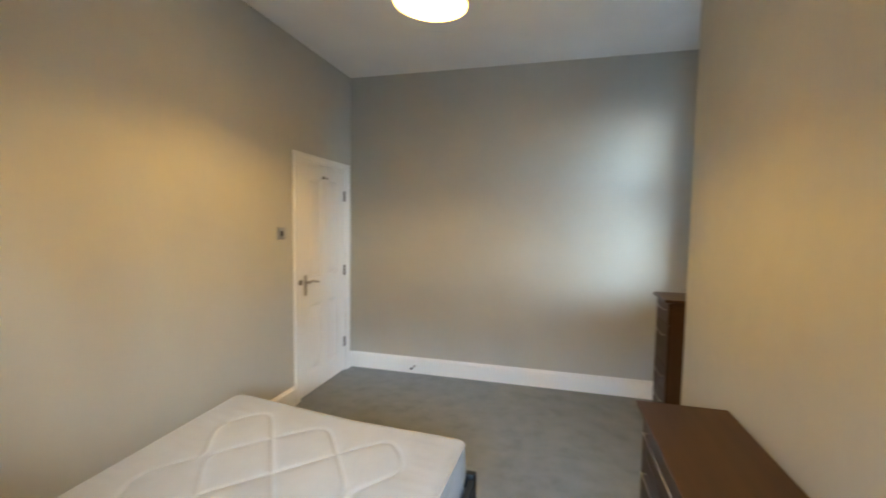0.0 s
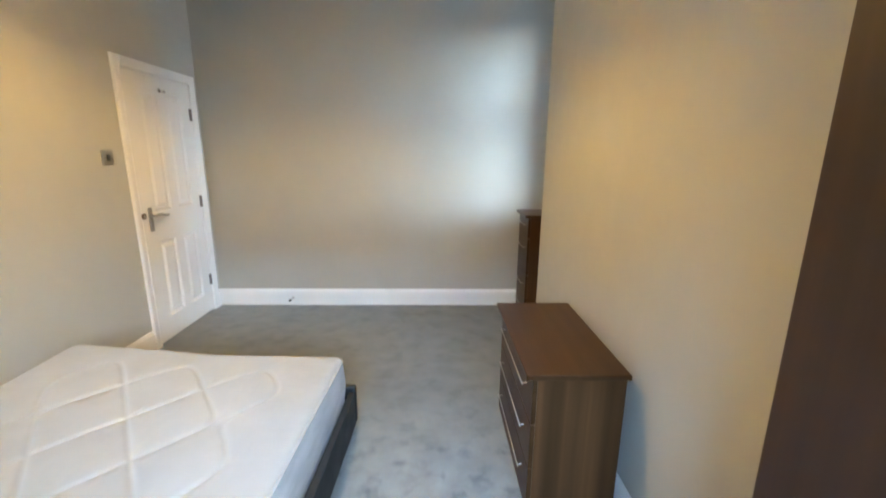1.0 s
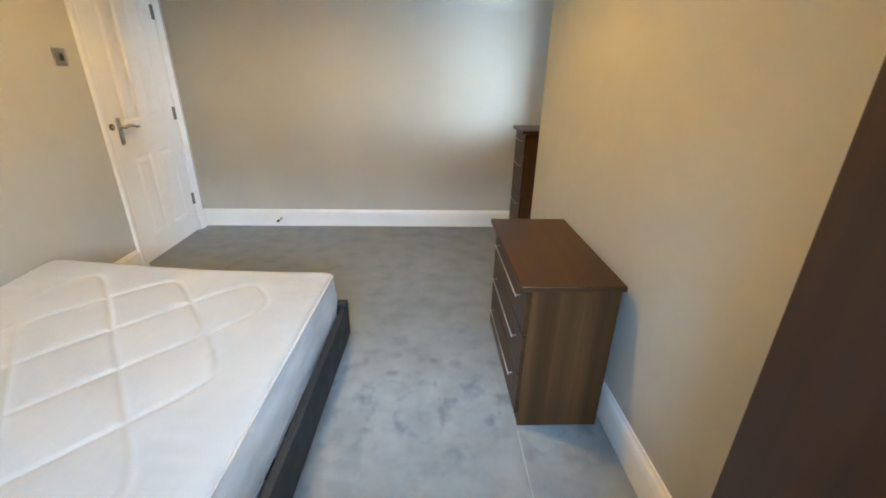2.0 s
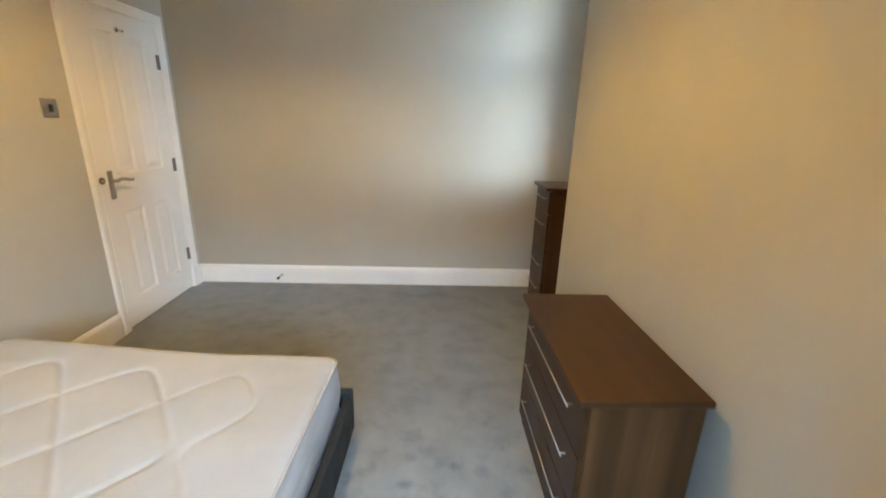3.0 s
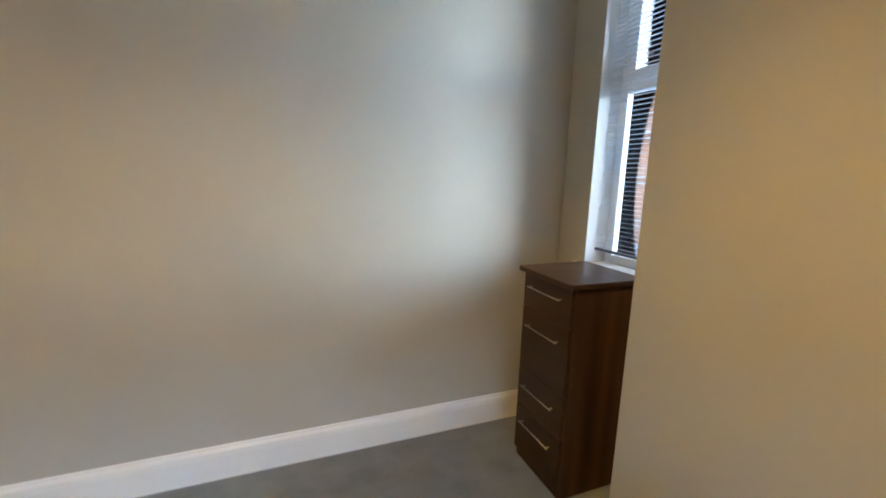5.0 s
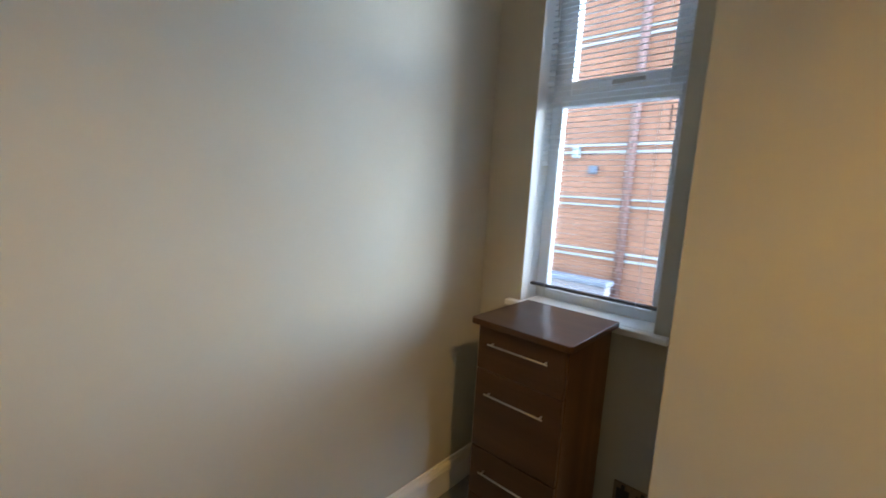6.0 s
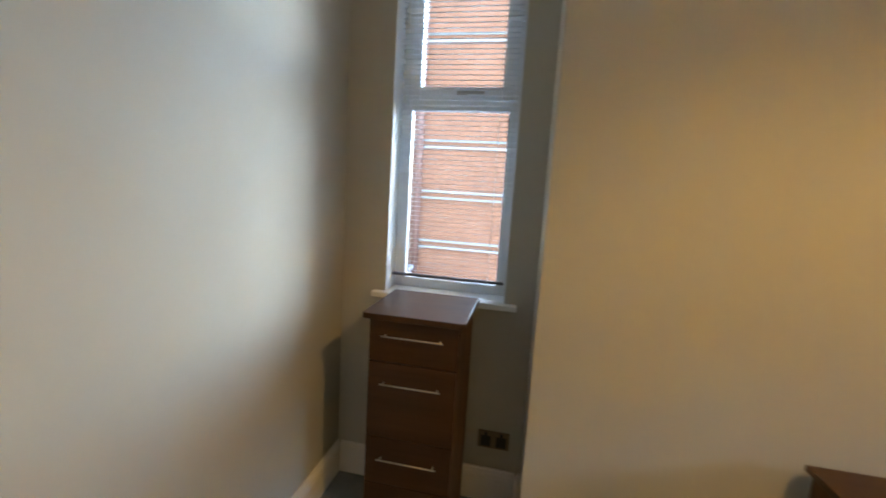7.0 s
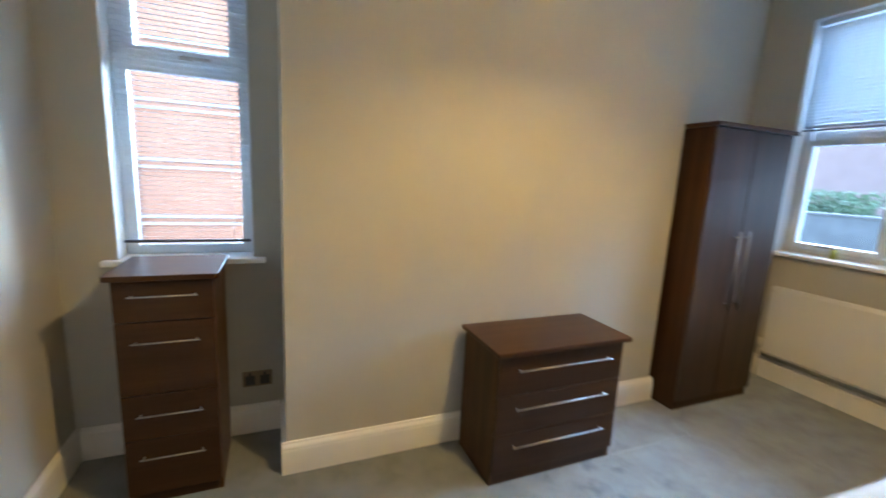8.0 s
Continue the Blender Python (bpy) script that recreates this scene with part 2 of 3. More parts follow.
def sweep(bm, profile, a, b, up=Vector((0, 0, 1)), out=Vector((1, 0, 0))):
    """A prism of the profile (out, up) from a to b."""
    a, b = Vector(a), Vector(b)
    rings = [[bm.verts.new(p + out * u + up * w) for u, w in profile] for p in (a, b)]
    n = len(profile)
    for i in range(n):
        bm.faces.new((rings[0][i], rings[0][(i + 1) % n], rings[1][(i + 1) % n], rings[1][i]))
    bm.faces.new(rings[0][::-1])
    bm.faces.new(rings[1])
    bmesh.ops.recalc_face_normals(bm, faces=bm.faces)
    return bm


def mesh_of(name, bm, material, smooth=False):
    me = bpy.data.meshes.new(name)
    bmesh.ops.recalc_face_normals(bm, faces=bm.faces)
    bm.to_mesh(me)
    bm.free()
    me.materials.append(material)
    for p in me.polygons:
        p.use_smooth = smooth
    return me


def part(name, bm, material, parent, label="", smooth=False):
    """One mesh object under a thing or a part."""
    ob = new(name, mesh_of(name, bm, material, smooth))
    ob.parent = parent
    return tagged(ob, label)


def thing(name, label, category, at=(0, 0, 0), group="", turn=0.0):
    ob = new(name)
    ob.empty_display_size = 0.1
    ob.matrix_world = pose(*at, 0, 0, turn)
    return tagged(ob, label, category, group)


def structure(name, bm, material, label, category, smooth=False):
    return tagged(new(name, mesh_of(name, bm, material, smooth)), label, category, kind="structure")


# ---- plan ----
H = 2.95            # ceiling
YN, YS = 3.60, -0.80  # far wall, wall of the large window
XC, XE = 2.858, 3.25  # chimney breast, alcove wall
CY0, CY1 = 0.40, 2.684  # chimney breast along the wall
DOOR = (2.695, 3.465, 1.995)  # near jamb, hinge jamb, head
WIN = (2.815, 3.382, 0.965, 2.62)  # alcove window: y, y, sill, head
BIG = (1.15, 2.932, 0.985, 2.615)   # large window: x, x, sill, head

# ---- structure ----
structure("floor", boxes((-0.2, 3.6, -1.15, 3.8, -0.12, 0.0)), CARPET, "worn grey fitted carpet with brushed pile marks and coloured-in daylight", "floor")
structure("ceiling", boxes((-0.2, 3.6, -1.15, 3.8, H, H + 0.12)), CEILING, "plain white painted plaster ceiling", "ceiling")
# last box: unseen panel added behind the door to block sky light
structure("wall_west", boxes((-0.15, 0, -1.15, DOOR[0] - 0.02, 0, H), (-0.15, 0, DOOR[1] + 0.02, YN, 0, H), (-0.15, 0, DOOR[0] - 0.02, DOOR[1] + 0.02, DOOR[2] + 0.02, H), (-0.19, -0.15, DOOR[0] - 0.2, YN, 0, 2.3)), WALL, "taupe grey painted wall with the bedroom door", "wall")
structure("wall_north", boxes((-0.15, 3.6, YN, YN + 0.15, 0, H)), WALL, "plain taupe grey painted bedroom wall", "wall")
structure("wall_east", boxes((XE, XE + 0.182, YS, WIN[0], 0, H), (XE, XE + 0.182, WIN[1], YN, 0, H), (XE, XE + 0.182, WIN[0], WIN[1], 0, WIN[2] - 0.03), (XE, XE + 0.182, WIN[0], WIN[1], WIN[3], H)), WALL, "taupe grey alcove wall pierced by a tall window", "wall")
structure("wall_south", boxes((0, BIG[0], YS - 0.3, YS, 0, H), (BIG[1], XE + 0.182, YS - 0.3, YS, 0, H), (BIG[0], BIG[1], YS - 0.3, YS, 0, BIG[2] - 0.03), (BIG[0], BIG[1], YS - 0.3, YS, BIG[3], H)), WALL, "taupe grey painted wall under and round the large window", "wall")
structure("chimney_breast", boxes((XC, XE - 0.001, CY0, CY1, 0, H), bevel=0.004), WALL, "taupe grey plastered chimney breast standing into the room", "wall")

SKIRT = [(0, 0), (0.020, 0), (0.020, 0.115), (0.0185, 0.122), (0.0175, 0.127), (0.019, 0.131), (0.0165, 0.139), (0.011, 0.146), (0.008, 0.150), (0.008, 0.155), (0.0055, 0.159), (0, 0.160)]


def skirting(a, b, out):
    bm = sweep(bmesh.new(), SKIRT, (*a, 0), (*b, 0), out=Vector((*out, 0)))
    structure("baseboard", bm, GLOSS, "white gloss moulded skirting board along the wall", "skirting board")


skirting((0, YN), (XE, YN), (0, -1))
skirting((0, YS), (0, DOOR[0] - 0.085), (1, 0))
skirting((0, DOOR[1] + 0.085), (0, YN - 0.02), (1, 0))
skirting((XC, CY0 - 0.02), (XC, CY1 + 0.02), (-1, 0))
skirting((XC, CY1), (XE, CY1), (0, 1))
skirting((XC, CY0), (XE, CY0), (0, -1))
skirting((XE, CY1 + 0.02), (XE, YN - 0.02), (-1, 0))
skirting((XE, YS + 0.02), (XE, CY0 - 0.02), (-1, 0))
skirting((0.02, YS), (XE, YS), (0, 1))


# ---- door ----
def build_door():
    y0, y1, z1 = DOOR
    d = tagged(new("door_1"), "closed white six-foot-six panelled door in white frame", "door", kind="structure")
    leaf = bmesh.new()
    g = 0.003
    # stiles and rails round four sunk panels
    sy = (y0 + g, 2.842, 3.045, 3.132, 3.335, y1 - g)
    sz = (0.012, 0.185, 0.785, 1.015, 1.880, z1 - g)
    for a, b in ((sy[0], sy[1]), (sy[2], sy[3]), (sy[4], sy[5])):
        box(leaf, -0.040, 0.0, a, b, sz[0], sz[5])
    for a, b in ((sz[0], sz[1]), (sz[2], sz[3]), (sz[4], sz[5])):
        for c, e in ((sy[1], sy[2]), (sy[3], sy[4])):
            box(leaf, -0.040, 0.0, c, e, a, b)
    leaf_ob = part("leaf", leaf, GLOSS, d)
    for c, e in ((sy[1], sy[2]), (sy[3], sy[4])):
        for a, b in ((sz[1], sz[2]), (sz[3], sz[4])):
            bm = bmesh.new()
            # sunk moulding, then a raised field
            rings = []
            for inset, depth in ((0.0, -0.0005), (0.008, -0.004), (0.014, -0.011), (0.024, -0.012), (0.034, -0.010), (0.052, -0.0035), (0.058, -0.003)):
                rings.append([bm.verts.new((depth, yy, zz)) for yy, zz in ((c + inset, a + inset), (e - inset, a + inset), (e - inset, b - inset), (c + inset, b - inset))])
            for r0, r1 in zip(rings, rings[1:]):
                for k in range(4):
                    bm.faces.new((r0[k], r0[(k + 1) % 4], r1[(k + 1) % 4], r1[k]))
            bm.faces.new(rings[-1])
            back = [bm.verts.new((-0.034, v.co.y, v.co.z)) for v in rings[0]]
            for k in range(4):
                bm.faces.new((back[k], back[(k + 1) % 4], rings[0][(k + 1) % 4], rings[0][k]))
            bm.faces.new(back[::-1])
            part("panel", bm, GLOSS, leaf_ob)
    # lining and moulded architrave
    part("lining", boxes((-0.15, 0.0, y0 - 0.02, y0, 0, z1 + 0.02), (-0.15, 0.0, y1, y1 + 0.02, 0, z1 + 0.02), (-0.15, 0.0, y0, y1, z1, z1 + 0.02), (-0.06, -0.042, y0, y0 + 0.015, 0, z1), (-0.06, -0.042, y1 - 0.015, y1, 0, z1), (-0.06, -0.042, y0 + 0.015, y1 - 0.015, z1 - 0.015, z1)), GLOSS, d)
    prof = [(0, 0), (0.012, 0), (0.016, 0.006), (0.0165, 0.012), (0.014, 0.018), (0.016, 0.030), (0.020, 0.048), (0.021, 0.060), (0.019, 0.068), (0, 0.070)]
    X, Z = Vector((1, 0, 0)), Vector((0, 0, 1))
    part("architrave", sweep(bmesh.new(), prof, (0, y0 - 0.008, 0), (0, y0 - 0.008, z1 + 0.076), up=Vector((0, -1, 0)), out=X), GLOSS, d)
    part("architrave", sweep(bmesh.new(), prof, (0, y1 + 0.008, 0), (0, y1 + 0.008, z1 + 0.076), up=Vector((0, 1, 0)), out=X), GLOSS, d)
    part("architrave", sweep(bmesh.new(), prof, (0.0004, y0 - 0.008, z1 + 0.007), (0.0004, y1 + 0.008, z1 + 0.007), up=Z, out=X), GLOSS, d)
    # lever handle on a long backplate
    bm = boxes((0.0005, 0.010, 2.756, 2.798, 0.876, 1.052), bevel=0.006, seg=3)
    plate = part("backplate", bm, STEEL, d, "brushed steel backplate", True)
    bm = bmesh.new()
    rod(bm, (0.008, 2.777, 0.992), (0.050, 2.777, 0.992), 0.010, 14)
    last = None
    for i in range(9):
        f = i / 8
        p = Vector((0.047 + 0.004 * math.sin(f * 3), 2.775 + 0.142 * f, 0.992 + 0.008 * math.sin(f * 5.2)))
        if last is not None:
            rod(bm, last, p, 0.0110 - 0.003 * f, 10)
        last = p
    part("lever", bm, STEEL, plate, "curved brushed steel lever", True)
    bm = bmesh.new()
    rod(bm, (0.018, 2.684, 1.002), (0.026, 2.684, 1.002), 0.021, 20)
    lock = part("lock_rose", bm, BRONZE, d, "small dark bronze lock rose", True)
    bm = bmesh.new()
    rod(bm, (0.0255, 2.684, 1.002), (0.030, 2.684, 1.002), 0.009, 12)
    part("keyhole", bm, STEEL, lock, "", True)
    for z in (1.757, 1.026, 0.300):
        bm = boxes((0.0004, 0.003, y1 - 0.026, y1 + 0.004, z - 0.05, z + 0.05), bevel=0.001)
        for k in range(3):
            rod(bm, (0.006, y1 - 0.001, z - 0.05 + k * 0.0335), (0.006, y1 - 0.001, z - 0.018 + k * 0.0335), 0.006, 10)
        part("hinge", bm, DULL, d, "dull steel butt hinge")
    bm = bmesh.new()
    rod(bm, (0.0, 3.075, 1.900), (0.006, 3.075, 1.900), 0.016, 16)
    rod(bm, (0.006, 3.075, 1.900), (0.034, 3.075, 1.893), 0.006, 10)
    bmesh.ops.create_uvsphere(bm, u_segments=12, v_segments=8, radius=0.011, matrix=Matrix.Translation((0.036, 3.075, 1.893)))
    part("coat_hook", bm, CHROME, d, "small chrome coat hook", True)


build_door()


# ---- windows ----
def frame_ring(bm, plane, a0, a1, z0, z1, w, d0, d1, bevel=0.004):
    """Four bars round an opening; plane 'x' puts the opening in y and z, 'y' in x and z."""
    for r in ((a0, a0 + w, z0, z1), (a1 - w, a1, z0, z1), (a0 + w, a1 - w, z0, z0 + w), (a0 + w, a1 - w, z1 - w, z1)):
        if plane == "x":
            box(bm, d0, d1, r[0], r[1], r[2], r[3], bevel)
        else:
            box(bm, r[0], r[1], d0, d1, r[2], r[3], bevel)
    return bm


def build_window_small():
    y0, y1, z0, z1 = WIN
    w = tagged(new("window_1"), "tall narrow white uPVC window with top opening sash", "window", kind="structure")
    xf = XE + 0.135
    part("window_frame", frame_ring(bmesh.new(), "x", y0, y1, z0, z1, 0.045, xf, xf + 0.045), UPVC, w)
    part("transom", boxes((xf, xf + 0.045, y0 + 0.045, y1 - 0.045, 1.832, 1.885), bevel=0.004), UPVC, w)
    sash = part("sash", frame_ring(bmesh.new(), "x", y0 + 0.033, y1 - 0.033, 1.872, z1 - 0.035, 0.058, xf - 0.010, xf + 0.0449), UPVC, w)
    bm = boxes((xf - 0.022, xf - 0.010, 3.065, 3.115, 1.888, 1.908), bevel=0.003)
    box(bm, xf - 0.036, xf - 0.022, 2.985, 3.108, 1.893, 1.909, 0.004)
    part("handle", bm, STEEL, sash, "grey sash handle")
    part("pane", boxes((xf + 0.034, xf + 0.040, y0 + 0.088, y1 - 0.088, 1.925, z1 - 0.09)), GLASS, sash, "clear glass pane")
    part("bead", frame_ring(bmesh.new(), "x", y0 + 0.043, y1 - 0.043, z0 + 0.036, 1.834, 0.012, xf - 0.004, xf + 0.033, 0.003), UPVC, w)
    part("pane", boxes((xf + 0.034, xf + 0.040, y0 + 0.052, y1 - 0.052, z0 + 0.044, 1.835)), GLASS, w, "clear glass pane")
    part("reveal_lining", boxes((XE + 0.001, xf, y1 - 0.003, y1 - 0.0005, z0, z1), (XE + 0.001, xf, y0 + 0.0005, y0 + 0.003, z0, z1), (XE + 0.001, xf, y0 + 0.003, y1 - 0.003, z1 - 0.003, z1 - 0.0005)), REVEAL, w, "pale lined window reveal")
    part("window_sill", boxes((XE - 0.045, XE - 0.0005, y0 - 0.055, y1 + 0.055, z0 - 0.026, z0), (XE - 0.001, xf + 0.02, y0 + 0.001, y1 - 0.001, z0 - 0.029, z0), bevel=0.006), GLOSS, w, "white painted sill with rounded nose")


def build_window_big():
    x0, x1, z0, z1 = BIG
    w = tagged(new("window_2"), "wide white uPVC window above the radiator", "window", kind="structure")
    yf = YS - 0.14
    part("window_frame", frame_ring(bmesh.new(), "y", x0, x1, z0, z1, 0.04, yf - 0.07, yf), UPVC, w)
    part("transom", boxes((x0 + 0.05, x1 - 0.05, yf - 0.07, yf, 1.80, 1.87), bevel=0.004), UPVC, w)
    thirds = (x0, x0 + 0.60, x1 - 0.60, x1)
    for xm in thirds[1:3]:
        part("mullion", boxes((xm - 0.035, xm + 0.035, yf - 0.07, yf, z0 + 0.05, 1.80), (xm - 0.035, xm + 0.035, yf - 0.07, yf, 1.87, z1 - 0.05), bevel=0.004), UPVC, w)
    for a, b in zip(thirds, thirds[1:]):
        sash = part("sash", frame_ring(bmesh.new(), "y", a + 0.024, b - 0.024, z0 + 0.03, 1.81, 0.046, yf - 0.04, yf + 0.016), UPVC, w)
        part("pane", boxes((a + 0.062, b - 0.062, yf - 0.03, yf - 0.024, z0 + 0.07, 1.77)), GLASS, sash, "clear glass pane")
        part("handle", boxes(((a + b) / 2 - 0.02, (a + b) / 2 + 0.10, yf + 0.016, yf + 0.034, z0 + 0.06, z0 + 0.078), bevel=0.004), STEEL, sash, "grey sash handle")
        part("pane", boxes((a + 0.035, b - 0.035, yf - 0.03, yf - 0.024, 1.86, z1 - 0.045)), GLASS, w, "clear glass pane")
    part("reveal_lining", boxes((x1 - 0.003, x1 - 0.0005, yf, YS - 0.001, z0, z1), (x0 + 0.0005, x0 + 0.003, yf, YS - 0.001, z0, z1), (x0 + 0.003, x1 - 0.003, yf, YS - 0.001, z1 - 0.003, z1 - 0.0005)), REVEAL, w, "pale lined window reveal")
    part("window_sill", boxes((x0 - 0.05, x1 + 0.05, YS + 0.0005, YS + 0.04, z0 - 0.028, z0), (x0 + 0.001, x1 - 0.001, yf - 0.02, YS + 0.001, z0 - 0.029, z0), bevel=0.006), GLOSS, w, "white painted sill with rounded nose")


build_window_small()
build_window_big()


def slat_mesh(length, width):
    """A thin bowed slat along y, centred."""
    bm = bmesh.new()
    rows = []
    for i in range(5):
        u = (i / 4 - 0.5)
        rows.append([bm.verts.new((u * width, e * length / 2, 0.0006 * (1 - 4 * u * u) + t)) for t in (0.0, 0.0004) for e in (-1, 1)])
    for a, b in zip(rows, rows[1:]):
        bm.faces.new((a[0], a[1], b[1], b[0]))
        bm.faces.new((a[2], b[2], b[3], a[3]))
    bm.faces.new((rows[0][0], rows[0][2], rows[0][3], rows[0][1]))
    bm.faces.new((rows[-1][0], rows[-1][1], rows[-1][3], rows[-1][2]))
    return mesh_of("slat", bm, SLAT, True)


def build_blind(label, at, turn, length, z_rail, z_head, pitch, tilt, width):
    b = thing("venetian_blind", label, "blind", at, "window blinds", turn)
    part("headrail", boxes((-0.02, 0.02, -length / 2, length / 2, z_head - 0.035, z_head), bevel=0.003), UPVC, b)
    part("bottom_rail", boxes((-0.013, 0.013, -length / 2, length / 2, z_rail - 0.006, z_rail + 0.007), bevel=0.004), RAIL, b, "dark bottom rail")
    me = slat_mesh(length, width)
    z = z_rail + pitch
    while z < z_head - 0.04:
        s = new("slat", me)
        s.parent, s.location, s.rotation_euler = b, (0, 0, z), (0, radians(tilt), 0)
        z += pitch
    for y in (-length * 0.36, length * 0.36):
        for x in (-0.0135, 0.0135):
            part("ladder_cord", rod(bmesh.new(), (x, y, z_rail), (x, y, z_head - 0.03), 0.0007, 5), CORD, b)
    if length < 1:
        part("pull_cord", rod(bmesh.new(), (-0.012, -length / 2 + 0.035, 1.69), (-0.012, -length / 2 + 0.035, 1.78), 0.0022, 8), RAIL, b, "dark cord tassel")
    part("tilt_wand", rod(bmesh.new(), (-0.022, length * 0.44, z_head - 0.45), (-0.022, length * 0.44, z_head - 0.03), 0.0035, 8), CORD, b)


build_blind("white slatted blind lowered in the narrow window", (XE + 0.060, (WIN[0] + WIN[1]) / 2, 0), 0, WIN[1] - WIN[0] - 0.03, 1.040, WIN[3] - 0.004, 0.0220, 8, 0.009)
build_blind("white slatted blind half lowered in the wide window", ((BIG[0] + BIG[1]) / 2, YS - 0.07, 0), -90, BIG[1] - BIG[0] - 0.03, 1.87, BIG[3] - 0.004, 0.0235, 56, 0.025)


# ---- pendant lamp ----
def build_lamp():
    cx, cy, zb, r = 1.47, 1.60, 2.512, 0.172
    lamp = thing("pendant_lamp", "cream fabric drum pendant lamp, lit, hanging from ceiling", "ceiling lamp", (cx, cy, H))
    zb, zt = zb - H, zb + 0.20 - H
    bm = bmesh.new()
    n = 64
    rings = [[bm.verts.new((q * math.cos(2 * math.pi * k / n), q * math.sin(2 * math.pi * k / n), z)) for k in range(n)] for q, z in ((r, zb), (r, zt), (r - 0.0012, zt), (r - 0.0012, zb))]
    for a, b in zip(rings, rings[1:] + rings[:1]):
        for k in range(n):
            bm.faces.new((a[k], a[(k + 1) % n], b[(k + 1) % n], b[k]))
    shade = part("shade", bm, SHADE, lamp, "cream fabric drum shade", True)
    for z in (zb, zt):
        bm = bmesh.new()
        for k in range(n):
            a, b = 2 * math.pi * k / n, 2 * math.pi * (k + 1) / n
            rod(bm, (r * math.cos(a), r * math.sin(a), z), (r * math.cos(b), r * math.sin(b), z), 0.0022, 6)
        part("rim", bm, SHADE, shade)
    bm = bmesh.new()
    for k in range(3):
        a = 2 * math.pi * k / 3 + 0.4
        rod(bm, (0.02 * math.cos(a), 0.02 * math.sin(a), zt - 0.012), (r * math.cos(a), r * math.sin(a), zt - 0.002), 0.0018, 6)
    part("spider", bm, STEEL, shade)
    part("cord", rod(bmesh.new(), (0, 0, zt - 0.01), (0, 0, -0.02), 0.0035, 8), CORD, lamp)
    bm = rod(bmesh.new(), (0, 0, -0.032), (0, 0, 0.0), 0.035, 28, 0.048)
    part("ceiling_rose", bm, GLOSS, lamp, "", True)
    part("lampholder", rod(bmesh.new(), (0, 0, zb + 0.118), (0, 0, zt + 0.005), 0.02, 20), GLOSS, lamp, "", True)
    bm = bmesh.new()
    bmesh.ops.create_uvsphere(bm, u_segments=20, v_segments=12, radius=0.032, matrix=Matrix.Translation((0, 0, zb + 0.088)))
    part("bulb", bm, BULB, lamp, "glowing warm bulb", True)
    lamp.matrix_world = pose(cx, cy, H, 0, TILT, 0)


build_lamp()


# ---- bed ----
def build_bed():
    x0, x1, y0, y1 = 0.225, 1.680, -0.36, 1.700
    bed = thing("bed_frame", "low black upholstered double bed frame on short feet", "bed", (0.9205, 0.6934, 0), turn=-1.8)
    hx, hy = (x1 - x0) / 2, (y1 - y0) / 2
    zt, zl = 0.272, 0.062
    part("foot_rail", boxes((-hx, hx, hy - 0.038, hy, zl, zt), bevel=0.009, seg=3), LEATHER, bed)
    part("head_rail", boxes((-hx, hx, -hy, -hy + 0.038, zl, zt), bevel=0.009, seg=3), LEATHER, bed)
    for s in (-1, 1):
        a, b = sorted((s * hx, s * (hx - 0.035)))
        part("side_rail", boxes((a, b, -hy + 0.039, hy - 0.039, zl, zt - 0.025), bevel=0.008, seg=3), LEATHER, bed)
    for k in range(12):
        y = -hy + 0.12 + k * (2 * hy - 0.24) / 11
        part("slat", boxes((-hx + 0.03, hx - 0.03, y - 0.035, y + 0.035, 0.185, 0.200), bevel=0.003), WOOD_Y, bed)
    for sx in (-1, 1):
        for sy in (-1, 1):
            part("foot", rod(bmesh.new(), (sx * (hx - 0.06), sy * (hy - 0.06), 0.0), (sx * (hx - 0.06), sy * (hy - 0.06), zl + 0.004), 0.022, 16, 0.028), BLACK, bed)


